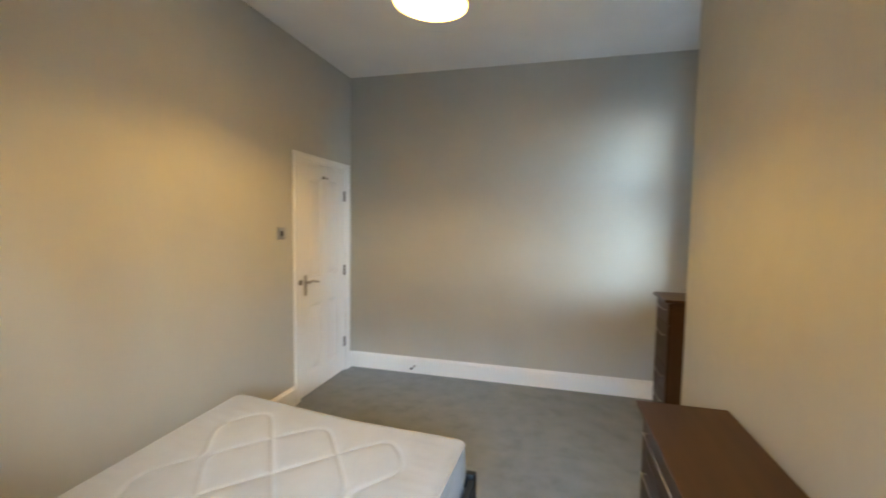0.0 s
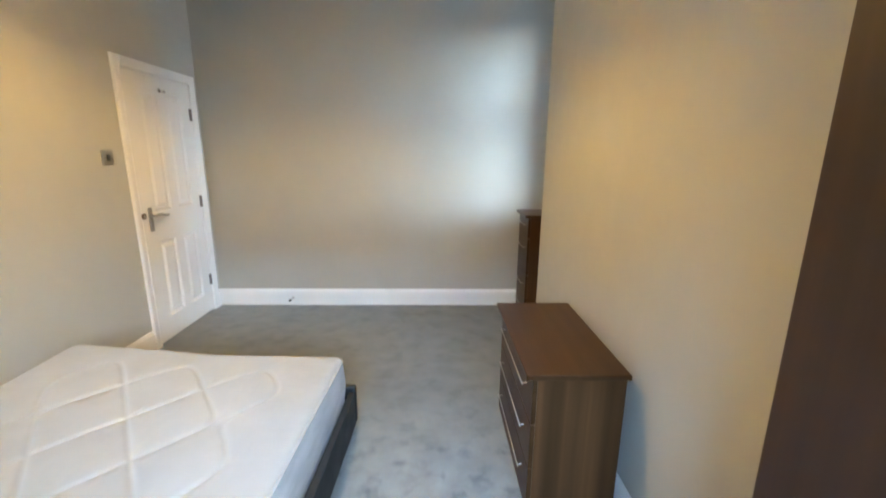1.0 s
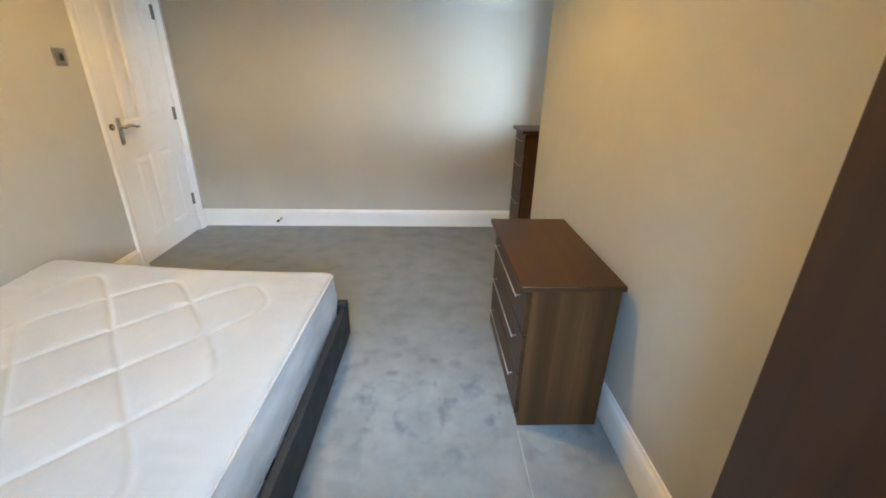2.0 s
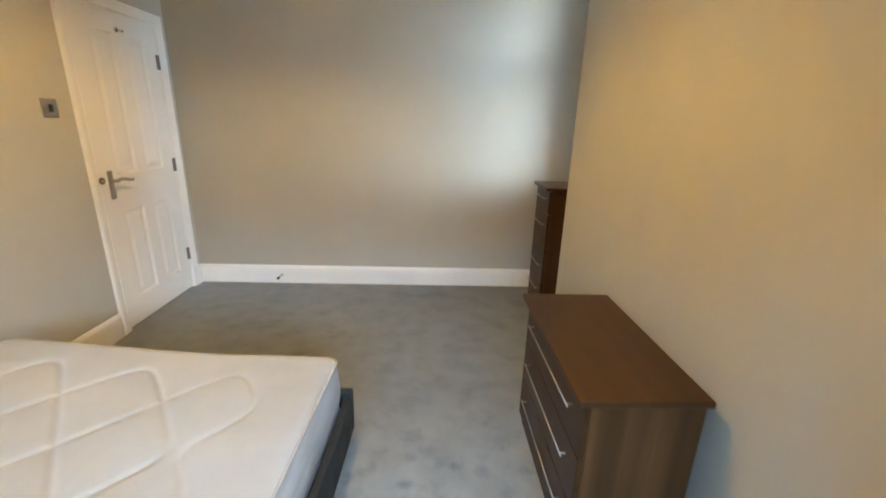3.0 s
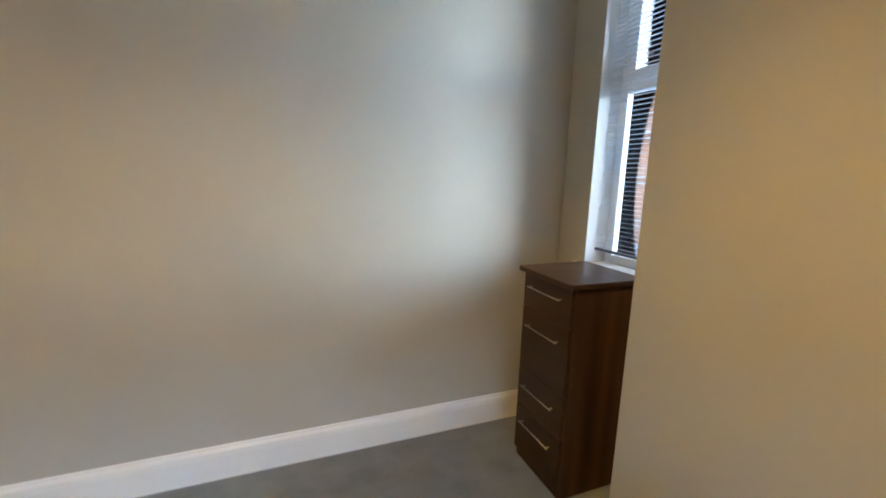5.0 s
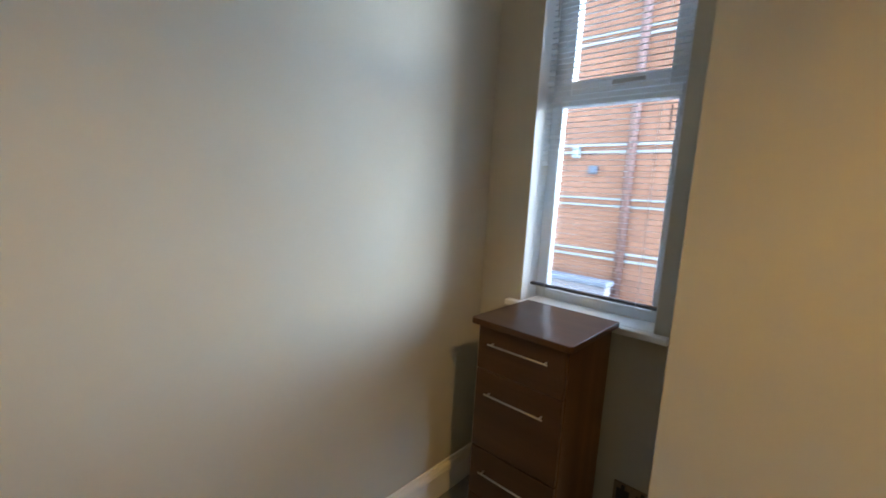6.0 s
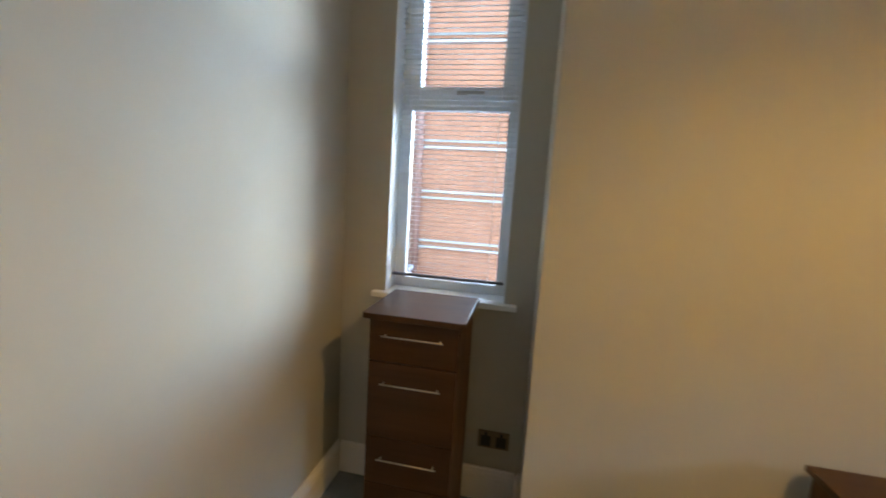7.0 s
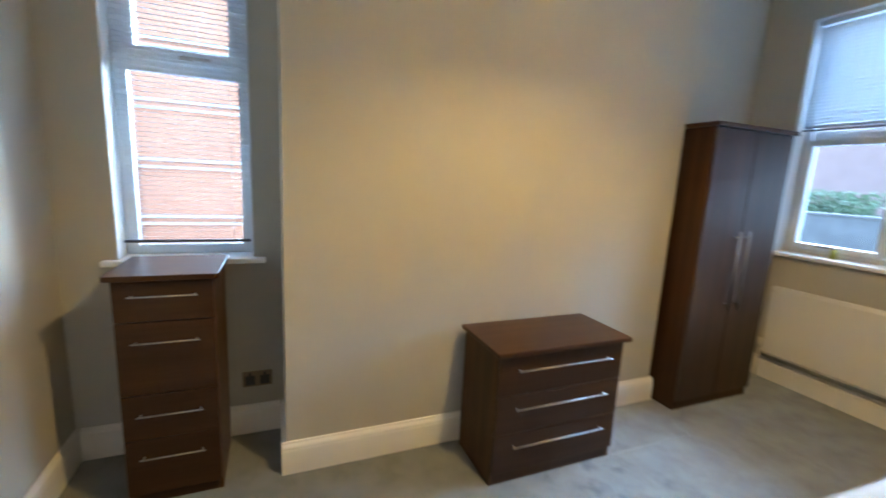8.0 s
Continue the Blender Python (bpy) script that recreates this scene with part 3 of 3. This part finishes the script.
def build_mattress():
    w, ln, zb, zt = 1.380, 1.960, 0.2005, 0.456
    mat = thing("mattress", "bare white double mattress with diamond quilting on bed frame", "mattress", (0.897, 0.712, 0), turn=-2.5)

    def lift(x, y):
        # the cloth rides up towards one far corner
        return 0.044 * max(0.0, 1 - (x + w / 2) / 0.75) * max(0.0, 1 - (ln / 2 - y) / 0.9)

    def soft_least(a, b, k):
        lo = min(a, b)
        return lo - k * math.log(math.exp((lo - a) / k) + math.exp((lo - b) / k))

    def quilt(x, y):
        # diamond stitching: rounded lobes round the edge, some crossings that only kiss
        p, q = (y - 1.2 * x - 0.01) / 0.440, (y + 1.2 * x - 0.005) / 0.425
        p0, q0 = round(p), round(q)
        c, d = 0.01 + 0.440 * p0, 0.005 + 0.425 * q0
        vx, vy = (d - c) / 2.4, (c + d) / 2
        sp, sq = (p - p0) * 0.440 / 1.562, (q - q0) * 0.425 / 1.562
        if abs(vx) > 0.62 or abs(vy) > 0.95:
            return 0.0
        if vx > 0.45:
            e = abs(soft_least(sp, -sq, 0.05))
        elif vx < -0.45:
            e = abs(soft_least(-sp, sq, 0.05))
        elif vy > 0.75:
            e = abs(soft_least(-sp, -sq, 0.037))
        elif vy < -0.75:
            e = abs(soft_least(sp, sq, 0.037))
        elif abs(vx) > 0.28 and (p0 + q0) % 4 == 2:
            e = min(abs(soft_least(sp, -sq, 0.026)), abs(soft_least(-sp, sq, 0.026)))
        else:
            e = min(abs(sp), abs(sq))
        return -0.0065 * math.exp(-((e / 0.009) ** 2)) - 0.0045 * math.exp(-((e / 0.034) ** 2))

    bm = bmesh.new()
    nx, ny, rad = 200, 284, 0.045
    grid = []
    for i in range(nx + 1):
        row = []
        for j in range(ny + 1):
            x, y = (i / nx - 0.5) * w, (j / ny - 0.5) * ln
            ex, ey = max(0, abs(x) - (w / 2 - rad)), max(0, abs(y) - (ln / 2 - rad))
            # rounded plan corners and a soft crown
            rr = math.hypot(ex, ey)
            if rr > rad and ex > 0 and ey > 0:
                x = math.copysign(w / 2 - rad + ex * rad / rr, x)
                y = math.copysign(ln / 2 - rad + ey * rad / rr, y)
            rr = min(rr, rad)
            drop = rad * 0.45 * (1 - math.sqrt(max(0, 1 - (rr / rad) ** 2))) if rr else 0.0
            crown = 0.006 * math.cos(math.pi * x / w) * math.cos(math.pi * y / ln)
            wav = 0.0025 * noise.noise(Vector((x * 5, y * 5, 0))) + 0.0022 * noise.noise(Vector((x * 4, y * 24, 3))) * min(1.0, max(0.0, (abs(x) - 0.42) / 0.1))
            row.append(bm.verts.new((x, y, zt + crown + wav - drop + quilt(x, y) + lift(x, y))))
        grid.append(row)
    for i in range(nx):
        for j in range(ny):
            bm.faces.new((grid[i][j], grid[i + 1][j], grid[i + 1][j + 1], grid[i][j + 1]))
    part("top_panel", bm, CLOTH, mat, "white quilted knit top", True)
    # border band, bulging between two piped edges
    def outline(grow):
        pts = []
        for cx, cy, a0 in ((1, 1, 0), (-1, 1, 90), (-1, -1, 180), (1, -1, 270)):
            for k in range(9):
                a = radians(a0 + k * 90 / 8)
                pts.append((cx * (w / 2 - rad) + (rad + grow) * math.cos(a), cy * (ln / 2 - rad) + (rad + grow) * math.sin(a)))
        out = []
        for (ax, ay), (bx, by) in zip(pts, pts[1:] + pts[:1]):
            n = max(1, int(math.hypot(bx - ax, by - ay) / 0.03))
            out += [(ax + (bx - ax) * k / n, ay + (by - ay) * k / n) for k in range(n)]
        return out
    base = outline(0)
    cum = [i / len(base) for i in range(len(base))]
    bm = bmesh.new()
    rings = []
    for k in range(11):
        f = k / 10
        ring = []
        for i, (x, y) in enumerate(base):
            tuft = 0.5 + 0.5 * math.cos(i * 2 * math.pi / 9)
            g = 0.012 * math.sin(math.pi * f) * (0.65 + 0.35 * tuft) + 0.004 * noise.noise(Vector((x * 9, y * 9, f * 3)))
            nx_, ny_ = x / (w / 2), y / (ln / 2)
            ux = 1.0 if abs(nx_) > 0.96 else 0.0
            uy = 1.0 if abs(ny_) > 0.96 else 0.0
            ring.append(bm.verts.new((x + math.copysign(g * ux, x), y + math.copysign(g * uy, y), zb + (zt - 0.02 + lift(x, y) - zb) * f)))
        rings.append(ring)
    n = len(base)
    for a, b in zip(rings, rings[1:]):
        for k in range(n):
            bm.faces.new((a[k], a[(k + 1) % n], b[(k + 1) % n], b[k]))
    bm.faces.new(rings[0][::-1])
    part("border", bm, BORDER, mat, "pale padded mattress border", True)
    for z in (zt - 0.019, zb + 0.012):
        bm = bmesh.new()
        m = len(base)
        sec = 8
        rr = []
        for i, (x, y) in enumerate(base):
            x1_, y1_ = base[(i + 1) % m]
            x0_, y0_ = base[i - 1]
            t = Vector((x1_ - x0_, y1_ - y0_, 0)).normalized()
            o = Vector((t.y, -t.x, 0))
            c = Vector((x, y, z + (lift(x, y) if z > 0.4 else 0.0))) + o * 0.002
            rr.append([bm.verts.new(c + o * 0.006 * math.cos(2 * math.pi * q / sec) + Vector((0, 0, 0.006 * math.sin(2 * math.pi * q / sec)))) for q in range(sec)])
        for i in range(m):
            a, b = rr[i], rr[(i + 1) % m]
            for q in range(sec):
                bm.faces.new((a[q], a[(q + 1) % sec], b[(q + 1) % sec], b[q]))
        part("piping", bm, CLOTH, mat, "", True)


build_bed()
build_mattress()


# ---- chests of drawers ----
def bar_handle(parent, x, y0, y1, z):
    """A slim bar on two posts in front of a drawer whose face is at x."""
    bm = bmesh.new()
    rod(bm, (x - 0.020, y0, z), (x - 0.020, y1, z), 0.0031, 12)
    for y in (y0 + 0.012, y1 - 0.012):
        rod(bm, (x - 0.020, y, z), (x + 0.001, y, z), 0.0030, 10)
    part("handle", bm, STEEL, parent, "slim brushed steel bar handle", True)


def build_chest(name, label, x0, x1, y0, y1, top, drawers, hy, over, plinth, corner):
    """Front towards -x. drawers: (bottom, top, handle height) each."""
    c = thing(name, label, "chest of drawers", ((x0 + x1) / 2, (y0 + y1) / 2, 0))
    ox, oy = (x0 + x1) / 2, (y0 + y1) / 2
    a0, a1, b0, b1 = x0 - ox, x1 - ox, y0 - oy, y1 - oy
    t = 0.018
    for y, yy in ((b0, b0 + t), (b1 - t, b1)):
        part("side_panel", boxes((a0, a1, y, yy, 0, top - 0.022), bevel=0.0015), WOOD_Z_LIT, c)
    part("back_panel", boxes((a1 - 0.008, a1 - 0.002, b0 + t, b1 - t, 0.03, top - 0.022)), WOOD_Z_LIT, c)
    part("gap_shade_sheet", boxes((a0 + 0.004, a0 + 0.02, b0 + t, b1 - t, 0.0, top - 0.022)), DARK, c)
    part("plinth", boxes((a0 + 0.001, a0 + 0.016, b0 + t, b1 - t, 0.0, plinth)), WOOD_Y, c)
    bm = boxes((a0 - over, a1 + 0.004, b0 - 0.022, b1 + 0.022, top - 0.022, top))
    up = [e for e in bm.edges if abs(e.verts[0].co.z - e.verts[1].co.z) > 0.01 and e.verts[0].co.x < 0]
    bmesh.ops.bevel(bm, geom=up, offset=corner, segments=5, profile=0.5, affect="EDGES")
    rim = [e for e in bm.edges if abs(e.verts[0].co.z - e.verts[1].co.z) < 0.001]
    bmesh.ops.bevel(bm, geom=rim, offset=0.003, segments=2, profile=0.5, affect="EDGES")
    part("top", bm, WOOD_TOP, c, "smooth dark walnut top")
    for z0, z1, zh in drawers:
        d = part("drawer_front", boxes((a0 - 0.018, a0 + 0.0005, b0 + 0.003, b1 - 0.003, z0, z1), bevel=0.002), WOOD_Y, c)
        bar_handle(d, a0 - 0.018, hy[0] - oy, hy[1] - oy, zh)


build_chest("chest_of_drawers", "low dark walnut three drawer chest against the chimney breast", 2.474, 2.808, 1.102, 1.814, 0.675, [(0.455, 0.640, 0.575), (0.262, 0.450, 0.387), (0.066, 0.257, 0.198)], (1.190, 1.718), 0.048, 0.062, 0.006)
build_chest("chest_of_drawers", "tall narrow dark walnut four drawer chest below the window", 2.846, 3.196, 2.946, 3.292, 0.989, [(0.800, 0.960, 0.904), (0.496, 0.795, 0.717), (0.300, 0.491, 0.410), (0.052, 0.295, 0.222)], (3.003, 3.236), 0.046, 0.048, 0.02)


# ---- wardrobe ----
def build_wardrobe():
    x0, x1, y0, y1, z1 = 2.694, 3.214, -0.350, 0.360, 1.803
    w = thing("wardrobe", "tall dark walnut two door wardrobe in the alcove", "wardrobe", ((x0 + x1) / 2, (y0 + y1) / 2, 0))
    a, b = (x1 - x0) / 2, (y1 - y0) / 2
    for y, yy in ((-b, -b + 0.018), (b - 0.018, b)):
        part("side_panel", boxes((-a, a, y, yy, 0, z1 - 0.02), bevel=0.0015), WOOD_Z_SHADED, w)
    part("back_panel", boxes((a - 0.008, a - 0.002, -b + 0.018, b - 0.018, 0.05, z1 - 0.02)), WOOD_Z_SHADED, w)
    part("gap_shade_sheet", boxes((-a + 0.003, -a + 0.02, -b + 0.018, b - 0.018, 0.0, z1 - 0.02)), DARK, w)
    part("plinth", boxes((-a + 0.001, -a + 0.018, -b + 0.018, b - 0.018, 0, 0.062)), WOOD_Y, w)
    part("top", boxes((-a - 0.036, a, -b - 0.018, b + 0.018, z1 - 0.026, z1), bevel=0.004), WOOD_Y, w)
    for s in (-1, 1):
        y, yy = sorted((s * 0.0015, s * (b - 0.002)))
        d = part("door", boxes((-a - 0.018, -a + 0.0005, y, yy, 0.066, z1 - 0.030), bevel=0.002), WOOD_DOOR, w)
        bm = bmesh.new()
        hx, hyy = -a - 0.046, s * 0.045
        rod(bm, (hx, hyy, 0.66), (hx, hyy, 1.17), 0.0055, 12)
        for z in (0.70, 1.13):
            rod(bm, (hx, hyy, z), (-a - 0.017, hyy, z), 0.004, 10)
        part("handle", bm, DULL, d, "long slim dull steel bar handle", True)


build_wardrobe()


# ---- radiator ----
def build_radiator():
    x0, x1, z0, z1 = 1.15, 2.83, 0.215, 0.735
    r = thing("radiator", "white enamelled panel radiator under the wide window", "radiator", ((x0 + x1) / 2, YS + 0.085, 0))
    h = (x1 - x0) / 2
    bm = bmesh.new()
    # pressed front: shallow upright flutes
    n = 50
    cols = []
    for i in range(n + 1):
        x = -h + 2 * h * i / n
        d = 0.0 if i % 2 else 0.0008
        if i in (0, n):
            d = -0.008
        col = [bm.verts.new((x, y, z)) for y, z in ((0.010 - 0.006, z0), (0.014, z0 + 0.02), (0.014 + d, z0 + 0.045), (0.014 + d, z1 - 0.045), (0.014, z1 - 0.02), (0.004, z1), (-0.004, z1), (-0.004, z0))]
        cols.append(col)
    for a, b in zip(cols, cols[1:]):
        for k in range(8):
            bm.faces.new((a[k], b[k], b[(k + 1) % 8], a[(k + 1) % 8]))
    bm.faces.new(cols[0])
    bm.faces.new(cols[-1][::-1])
    part("front_panel", bm, RADIATOR, r)
    part("rear_panel", boxes((-h, h, -0.052, -0.040, z0, z1), bevel=0.004), RADIATOR, r)
    part("top_grille", boxes(*[(-h + 0.01 + k * 0.042, -h + 0.04 + k * 0.042, -0.040, -0.006, z1 - 0.008, z1 - 0.004) for k in range(int(2 * h / 0.042))]), RADIATOR, r)
    for x in (-h, h):
        part("end_cap", boxes((x - 0.004, x + 0.004, -0.052, 0.012, z0 + 0.01, z1 - 0.002), bevel=0.003), RADIATOR, r)
        part("bracket", boxes((x * 0.8 - 0.02, x * 0.8 + 0.02, -0.0845, -0.05, z0 + 0.08, z1 - 0.08)), RADIATOR, r)
    bm = rod(bmesh.new(), (h + 0.03, -0.02, 0.0), (h + 0.03, -0.02, z0 + 0.035), 0.0075, 12)
    rod(bm, (h, -0.02, z0 + 0.03), (h + 0.034, -0.02, z0 + 0.03), 0.010, 12)
    part("pipe", bm, RADIATOR, r, "", True)
    part("valve", rod(bmesh.new(), (h + 0.03, -0.02, z0 + 0.035), (h + 0.03, -0.02, z0 + 0.10), 0.017, 16, 0.014), GLOSS, r, "white valve cap", True)


build_radiator()


# ---- small fittings ----
def build_switch():
    y, z = 2.463, 1.413
    s = thing("light_switch", "square brushed steel single light switch on the wall", "light switch", (0, y, z))
    part("plate", boxes((0.0005, 0.007, -0.048, 0.048, -0.048, 0.048), bevel=0.003), STEEL, s)
    part("rocker", boxes((0.006, 0.013, -0.009, 0.013, -0.019, 0.019), bevel=0.002), BLACK, s, "dark rocker")
    for dy in (-0.030, 0.030):
        part("screw", rod(bmesh.new(), (0.006, dy, 0), (0.0078, dy, 0), 0.0035, 10), CHROME, s)


def build_socket():
    s = thing("wall_socket", "double socket with dark bronze plate and black inserts", "socket", (XE, 2.815, 0.305))
    plate = part("plate", boxes((-0.008, -0.0005, -0.073, 0.073, -0.043, 0.043), bevel=0.003), BRONZE, s)
    for dy in (-0.036, 0.036):
        part("insert", boxes((-0.0095, -0.007, dy - 0.024, dy + 0.024, -0.034, 0.018), bevel=0.001), BLACK, s)
        part("rocker", boxes((-0.013, -0.007, dy - 0.007, dy + 0.007, 0.020, 0.036), bevel=0.001), BLACK, s)
        for px, pz in ((0, 0.004), (-0.011, -0.016), (0.011, -0.016)):
            part("pin_hole", boxes((-0.0102, -0.009, dy + px - 0.0035, dy + px + 0.0035, pz - 0.004, pz + 0.004)), RUBBER, s)


def build_stop():
    d = thing("door_stop", "small steel door stop with black rubber tip on skirting", "door stop", (0.712, YN - 0.02, 0.075))
    part("base", rod(bmesh.new(), (0, -0.0005, 0), (0, -0.006, 0), 0.014, 16), STEEL, d, "", True)
    part("stem", rod(bmesh.new(), (0, -0.005, 0), (-0.008, -0.062, -0.004), 0.007, 12), STEEL, d, "", True)
    part("rubber_tip", rod(bmesh.new(), (-0.008, -0.061, -0.004), (-0.0105, -0.080, -0.005), 0.012, 14, 0.010), RUBBER, d, "black rubber tip", True)


def build_bottle():
    b = thing("small_bottle", "small yellow-green plastic bottle on the window sill", "bottle", (2.60, YS - 0.09, BIG[2]))
    part("body", rod(bmesh.new(), (0, 0, 0.0), (0, 0, 0.062), 0.020, 16, 0.018), YELLOW, b, "", True)
    part("cap", rod(bmesh.new(), (0, 0, 0.062), (0, 0, 0.080), 0.011, 14, 0.009), GLOSS, b, "white cap", True)


build_switch()
build_socket()
build_stop()
build_bottle()

# pressed seam left in the carpet
bm = bmesh.new()
for a, b in (((2.462, 0.492), (2.470, 1.075)), ((2.462, 0.492), (2.612, 0.452))):
    rod(bm, (*a, 0.0005), (*b, 0.0005), 0.0035, 8)
structure("carpet_seam", bm, SEAM, "raised seam line in the grey carpet", "carpet seam")


# ---- outside ----
# assumed ground colour, kept pale to bounce daylight up through the windows
structure("ground", boxes((-150, 150, -150, 150, -0.65, -0.5)), GROUND_BOUNCE, "pale grey ground outside the windows, added to bounce daylight up", "ground")


def build_brick_house():
    h = thing("brick_building", "red brick building with white stone bands outside", "building", (8.0, 4.0, -0.5))
    part("wall", boxes((0, 4, -1.05, 26, 0, 6.2)), BRICK, h)
    z = 0.25
    while z < 6.0:
        for dz in (0.0, 0.105):
            part("stone_band", boxes((-0.03, 0.01, -1.08, 26, z + dz - 0.014, z + dz + 0.018)), STONE, h, "white stone string course")
        z += 0.80
    part("downpipe", rod(bmesh.new(), (-0.06, 0.55, 0.0), (-0.06, 0.55, 6.1), 0.065, 14), PIPE, h, "faded red downpipe", True)
    bm = boxes((-0.10, 0.0, 1.02, 1.16, 2.32, 2.44), bevel=0.02)
    part("vent", bm, SLATE, h, "small grey wall vent")
    bm = boxes((-0.12, 0.0, 1.33, 1.43, 2.56, 2.74), bevel=0.02)
    part("wall_light", bm, STONE, h, "small white bulkhead light")
    part("roof", sweep(bmesh.new(), [(-0.2, 0), (4.2, 0), (2, 1.2)], (0, -1.25, 6.2), (0, 26.2, 6.2)), SLATE, h)


def build_garden_walls():
    w = thing("garden_wall", "low pale rendered wall before the brick building", "garden wall", (7.2, 5.6, -0.5))
    part("wall", boxes((-0.1, 0.1, -1.2, 3.0, 0, 0.78), bevel=0.01), PALE, w)
    part("coping", boxes((-0.14, 0.14, -1.23, 3.03, 0.78, 0.85), bevel=0.015), SLATE, w, "weathered grey coping")
    w = thing("garden_wall", "low grey concrete wall beside the street", "garden wall", (6.0, -10.5, -0.5))
    part("wall", boxes((-9, 9, -0.1, 0.1, 0, 1.42), bevel=0.01), ASPHALT, w)
    part("coping", boxes((-9.05, 9.05, -0.14, 0.14, 1.42, 1.49), bevel=0.015), ASPHALT, w)


def build_far_house():
    h = thing("house", "pale pink rendered house across the street, unseen terrace added", "house", (0.0, -16.5, -0.5))
    # length and height past the visible part are added to block low daylight
    x0, x1, top = -15.0, 13.5, 4.9
    part("wall", boxes((x0, x1, -6, 0, 0, top)), RENDERED, h)
    part("roof", sweep(bmesh.new(), [(-6.5, 0), (0.4, 0), (-3, 1.9)], (x0 - 0.3, 0, top), (x1 + 0.3, 0, top), out=Vector((0, 1, 0))), SLATE, h)
    for k in range(6):
        x = -13.0 + k * 5.0
        for z in (0.9, 3.1):
            w = part("window", frame_ring(bmesh.new(), "y", x - 0.6, x + 0.6, z, z + 1.2, 0.07, -0.02, 0.03), UPVC, h)
            part("pane", boxes((x - 0.54, x + 0.54, -0.015, 0.005, z + 0.06, z + 1.14)), RAIL, w)
    for x in (-10.5, -3.5, 3.4):
        part("door", boxes((x - 0.45, x + 0.45, -0.02, 0.03, 0, 2.05), bevel=0.01), GLOSS, h)


def build_hedge():
    rng = random.Random(4)
    bm = bmesh.new()
    for _ in range(5200):
        x, y, z = rng.uniform(0.9, 3.4), rng.gauss(0, 0.28), rng.uniform(0, 1.0) ** 0.7 * (1.85 + 0.25 * math.sin(rng.uniform(0, 6)))
        m = Matrix.LocRotScale((x, y, z), Euler([rng.uniform(0, 6.3) for _ in range(3)]), None)
        s = rng.uniform(0.04, 0.09)
        vs = [bm.verts.new(m @ Vector(c)) for c in ((-s, 0, 0), (0, -s * 0.5, 0.01), (s, 0, 0), (0, s * 0.5, 0.01))]
        bm.faces.new(vs)
    ob = new("hedge", mesh_of("hedge", bm, LEAF))
    ob.location = (6.0, -12.0, -0.5)
    tagged(ob, "clipped green garden hedge across the street", "hedge", kind="stuff")


build_brick_house()
build_garden_walls()
build_far_house()
build_hedge()
